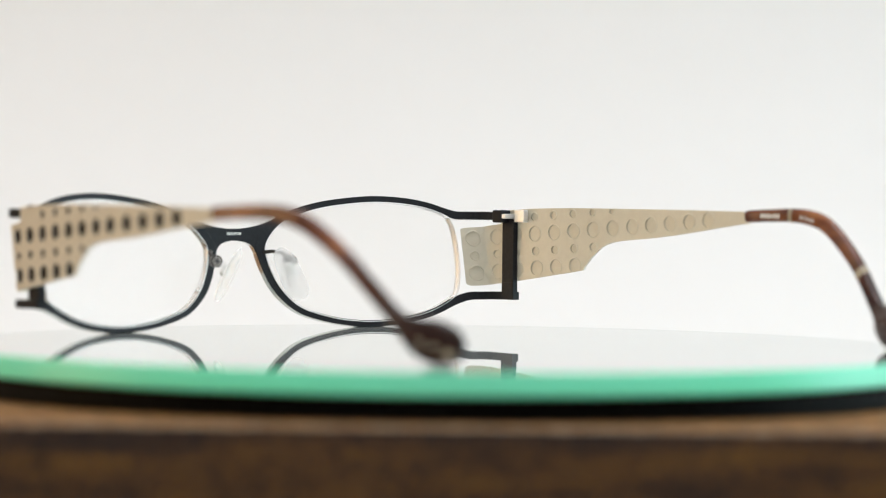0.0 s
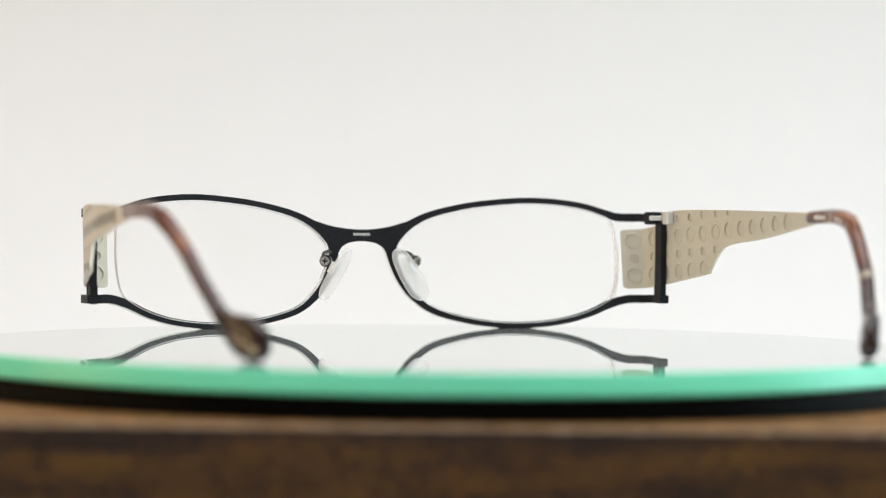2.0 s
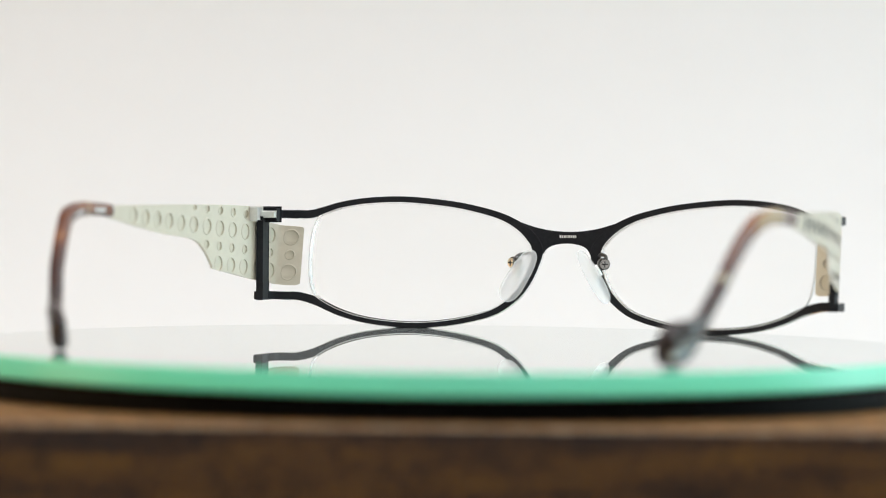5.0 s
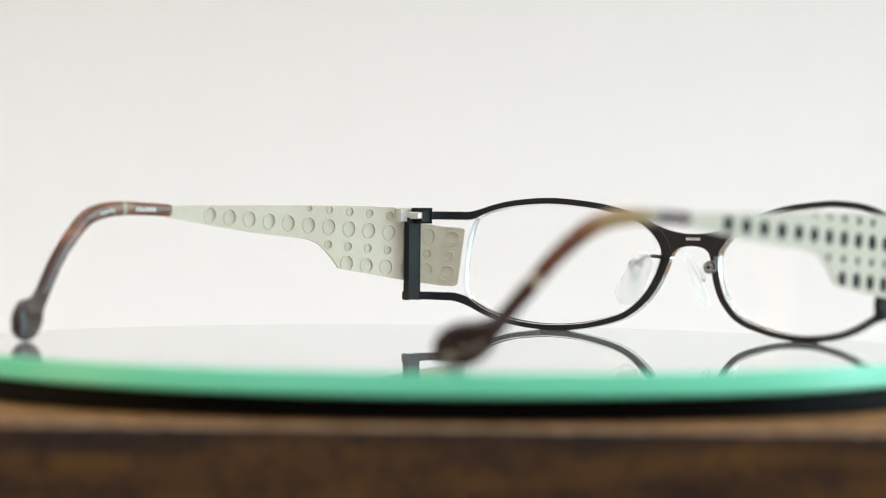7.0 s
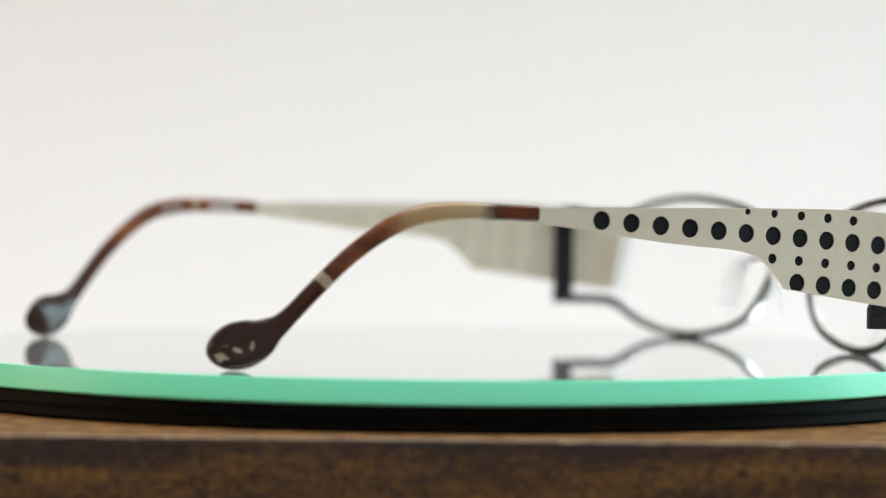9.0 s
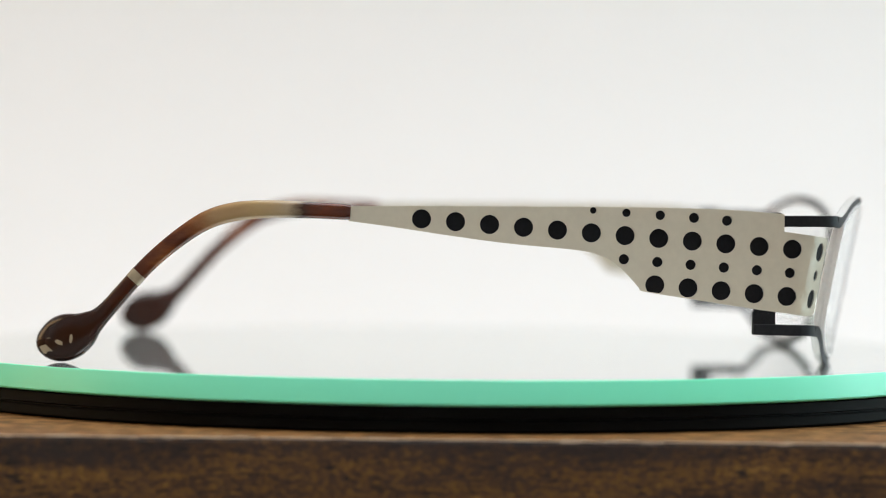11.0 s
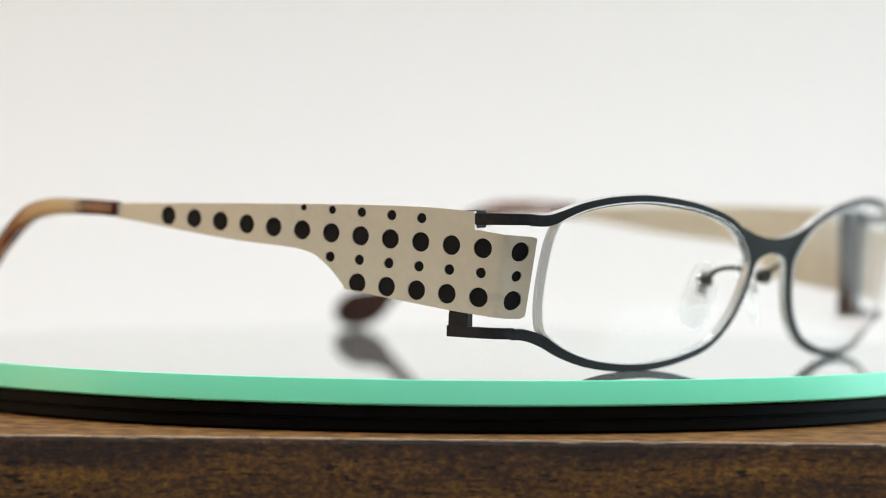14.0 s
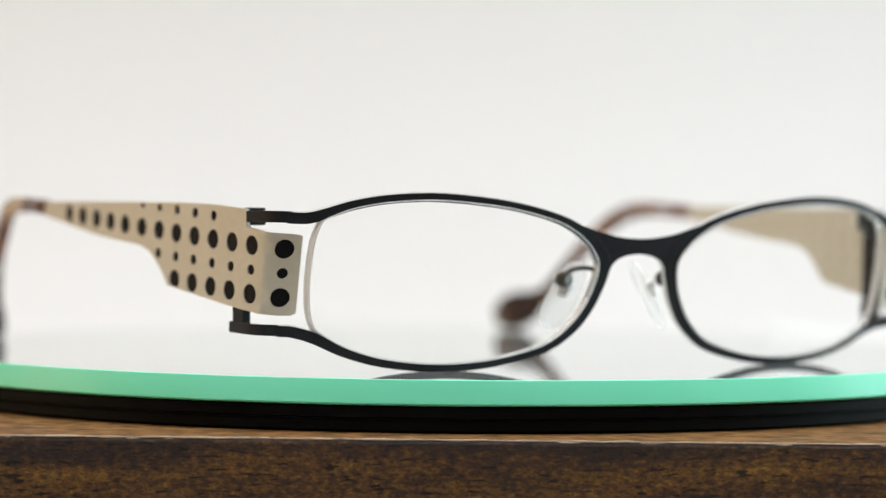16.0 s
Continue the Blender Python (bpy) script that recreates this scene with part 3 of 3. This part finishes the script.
TIP = [(-70.62, 26.35, 1.2, 1.25), (-71.59, 26.4, 1.35, 1.4), (-76.26, 26.59, 1.38, 1.4), (-83.95, 26.74, 1.5, 1.45), (-89.7, 26.3, 1.62, 1.45), (-94.56, 24.92, 1.6, 1.4), (-99.33, 21.97, 1.5, 1.35), (-104.2, 17.93, 1.42, 1.3), (-107.99, 13.99, 1.4, 1.3), (-111.59, 9.95, 1.45, 1.3), (-113.54, 7.98, 1.7, 1.4), (-115.1, 6.8, 2.35, 1.6), (-116.75, 5.61, 3.35, 1.85), (-118.7, 4.63, 3.95, 1.95), (-120.84, 3.89, 3.9, 1.9), (-122.79, 3.45, 3.1, 1.7), (-124.25, 3.25, 1.8, 1.2), (-124.83, 3.2, 0.6, 0.4)]


def tip_rings(side, lo, hi, grow=0.0):
    path = spline(TIP, 0.45)
    rows = []
    for i, (y, z, a, b_) in enumerate(path):
        p0, p1 = path[max(0, i - 1)], path[min(len(path) - 1, i + 1)]
        t = np.array([p1[0] - p0[0], p1[1] - p0[1]])
        t /= np.linalg.norm(t)
        short = max(0.0, -95 - y) if side < 0 else 0.0
        if lo <= y <= hi:
            rows.append(((side * (temple_x(y) - 0.5 - 0.10 * short), y + 0.03 * short, z), ((0, -t[1], t[0]), (1, 0, 0)), soft_box(a + grow, b_ + grow)))
    return rows


def build_tip(parent, side):
    bm = bmesh.new()
    rows = tip_rings(side, -130, -60)
    tube(bm, [r[0] for r in rows], [r[1] for r in rows], [r[2] for r in rows])
    tip = part("temple_tip", scaled(bm), M_ACETATE, parent, "glossy brown horn-patterned acetate ear tip", 50)
    for lo, hi, inner in ((-107.8, -106.2, False), (-85.2, -83.8, True)):
        if side < 0 and not inner:
            continue
        bm = bmesh.new()
        rows = tip_rings(side, lo, hi, 0.03)
        if inner:
            rows = [(c, f, [(a * 0.9, b_ * 0.9) if b_ * side > 0 else (a, b_) for a, b_ in prof]) for c, f, prof in rows]
        tube(bm, [r[0] for r in rows], [r[1] for r in rows], [r[2] for r in rows])
        part("inlay_band", scaled(bm), M_CREAM, tip, "cream inlay band", 50)
    # pale slivers in the dark bulb
    path = spline(TIP, 0.45)

    def bulge(y, z):
        """How far the bulb's surface stands out from its middle plane."""
        best = 0.0
        for c in path:
            f = 1 - ((y - c[0]) ** 2 + (z - c[1]) ** 2) / max(0.2, c[2] - 0.1) ** 2
            if f > 0:
                best = max(best, c[3] * math.sqrt(f))
        return best

    for y, z, a, w, h in ((-118.2, 6.6, 55, 2.2, 1.0), (-119.9, 5.3, 20, 1.7, 1.4), (-120.6, 3.5, -30, 1.6, 0.8), (-122.2, 4.4, 15, 1.3, 0.5), (-122.9, 2.1, -45, 2.6, 1.5), (-118.4, 4.2, 80, 1.7, 0.6)):
        ca, sa = math.cos(radians(a)), math.sin(radians(a))
        bm = bmesh.new()
        outline = [(-w / 2, -h * 0.3), (0, -h / 2), (w / 2, -h * 0.1), (w * 0.35, h / 2), (-w * 0.3, h * 0.4)]
        ys = [(y + ca * p - sa * q, z + sa * p + ca * q) for p, q in outline]
        ys = [(p, max(q, 1.1)) for p, q in ys]
        v, tris = flat_tris(ys, (), [(y, z)])
        sheet(bm, v, tris, lambda p, q, d: (side * (temple_x(p) - 0.5 - (0.10 * (-95 - p) if side < 0 else 0)) + side * (bulge(p, q) + d), p + (0.03 * (-95 - p) if side < 0 else 0), q), -0.25, 0.03)
        part("inlay_sliver", scaled(bm), M_CREAM, tip)
    # printed marks on the inner face
    for k in range(6):
        y = -76.0 - k * 1.0
        x = side * (temple_x(y) - 0.5 - 1.41)
        part("print_mark", scaled(block(bmesh.new(), x - 0.03, x + 0.03, y - 0.38, y + 0.38, 26.1, 27.0 if k != 3 else 26.8)), M_PRINT, tip)
    for k in range(5):
        y = -88.0 - k * 0.9
        x = side * (temple_x(y) - 0.5 - 1.44)
        z = 26.3 - max(0, k - 1) * 0.22
        part("print_mark", scaled(block(bmesh.new(), x - 0.03, x + 0.03, y - 0.3, y + 0.3, z - 0.3, z + 0.3)), M_PRINT, tip)


def build_nose_pad(parent, side):
    # the pad leans with its head towards the bridge, and its face towards the wearer
    m = Matrix.Translation((side * 8.7, 10.7, 12.4)) @ Matrix.Rotation(radians(-side * 31), 4, "Y") @ Matrix.Rotation(radians(-side * 45), 4, "Z")
    bm = bmesh.new()
    bmesh.ops.create_uvsphere(bm, u_segments=28, v_segments=16, radius=1)
    for v in bm.verts:
        taper = 1 + 0.12 * -v.co.z
        wide = (1 - abs(v.co.z) ** 3.2) ** 0.45 / max(0.05, math.sqrt(max(0.0, 1 - v.co.z ** 2))) if abs(v.co.z) < 0.999 else 1.0
        v.co = Vector((v.co.x * 2.75 * taper * min(wide, 3.0), v.co.y * 1.0 * min(wide, 2.0), v.co.z * 6.7))
    bm.transform(m)
    pad = part("nose_pad", scaled(bm), M_PAD, parent, "clear silicone nose pad", 60)
    pad.visible_shadow = False
    bm = block(bmesh.new(), -1.0, 1.0, 0.35, 1.9, -0.6, 2.2, 0.25)
    bm.transform(m)
    part("pad_holder", scaled(bm), M_NICKEL, pad, "small steel box holding the pad")
    bm = bmesh.new()
    path = spline([(7.4, front_y(7.4, 17), 16.9), (8.6, 17.3, 17.3), (10.2, 15.5, 16.9), (10.5, 13.8, 15.7), (9.8, 12.3, 14.3)], 0.4)
    centres, frames, profiles = [], [], []
    for i, p_ in enumerate(path):
        t = Vector(path[min(len(path) - 1, i + 1)] - path[max(0, i - 1)]).normalized()
        t.x *= side
        ax = t.cross(Vector((0, 0, 1))).normalized()
        centres.append((side * p_[0], p_[1], p_[2]))
        frames.append((ax, ax.cross(t)))
        profiles.append(ellipse(0.42, 0.42, 10))
    tube(bm, centres, frames, profiles)
    part("pad_arm", scaled(bm), M_GUNMETAL, pad, "bent dark steel wire pad arm", 60)
    # the screw head sits in a dark housing, with a cross cut into its face
    seat = Matrix.Translation((side * 10.5, 12.8, 15.3)) @ Matrix.Rotation(radians(90), 4, "X") @ Matrix.Rotation(radians(side * 25), 4, "Y")
    for name, radius, depth, z, mat, label in (("screw_housing", 1.35, 2.0, -0.5, M_GUNMETAL, "dark round screw housing"), ("pad_screw", 1.05, 1.4, 0.45, M_STEEL, "round steel screw head")):
        bm = bmesh.new()
        bmesh.ops.create_cone(bm, cap_ends=True, segments=20, radius1=radius, radius2=radius, depth=depth)
        bmesh.ops.bevel(bm, geom=[e for e in bm.edges if e.calc_face_angle(0) > 1], offset=0.2, segments=2, affect="EDGES")
        bm.transform(seat @ Matrix.Translation((0, 0, z)))
        part(name, scaled(bm), mat, pad, label, 40)
    bm = bmesh.new()
    block(bm, -0.7, 0.7, -0.13, 0.13, 1.1, 1.19)
    block(bm, -0.13, 0.13, -0.7, 0.7, 1.1, 1.185)
    bm.transform(seat)
    part("screw_slot", scaled(bm), M_BLACK, pad)


def build_eyeglasses():
    ob = tagged(new("eyeglasses"), "black metal eyeglasses with pale dotted temples on glass", "eyeglasses")
    build_bridge(ob)
    for side in (1, -1):
        build_rim(ob, side)
        build_lens(ob, side)
        build_end_frame(ob, side)
        build_nose_pad(ob, side)
    # the two temples open by slightly different angles
    for side, splay in ((1, 0.0), (-1, 1.2)):
        before = set(ob.children)
        build_temple(ob, side, "pale lacquered metal temple with rows of black dots")
        hinge = Vector((side * 0.066, 0.002, 0))
        for piece in set(ob.children) - before:
            piece.matrix_basis = Matrix.Translation((-0.0016 if side < 0 else 0, 0.0016 if side < 0 else 0, 0)) @ Matrix.Translation(hinge) @ Matrix.Rotation(radians(-splay if side > 0 else -splay), 4, "Z") @ Matrix.Translation(-hinge)
    return ob


eyeglasses = build_eyeglasses()

# ---- turning ----
TURN = [(0.0, 47.67), (0.5, 41.76), (1.0, 35.84), (1.5, 29.95), (2.0, 23.96), (2.5, 17.95), (3.0, 11.74), (3.5, 5.85), (4.0, 0.49), (4.5, -6.54), (5.0, -12.05), (5.5, -18.25), (6.0, -24.45), (6.5, -30.64), (7.0, -36.84), (7.5, -43.04), (8.0, -48.65), (8.5, -54.53), (9.0, -60.42), (9.5, -66.3), (10.0, -72.19), (10.5, -78.07), (11.0, -83.89), (11.5, -89.86), (12.0, -95.82), (12.5, -101.71), (13.0, -107.69), (13.5, -113.66), (14.0, -119.77), (14.5, -125.85), (15.0, -131.86), (15.5, -137.83), (16.0, -143.57)]


def motions():
    walk(eyeglasses, [(t, pose(0, 0, 0, 0, 0, a) @ pose(0.011331, 0.054561, 0, 0, 0, -6.099)) for t, a in TURN])
    walk(focus_point, [(t, pose(0, y, 0.02)) for t, y in FOCUS])
    walk(rotating_disc, [(t, pose(0, 0, 0, 0, 0, a)) for t, a in TURN])


motions()
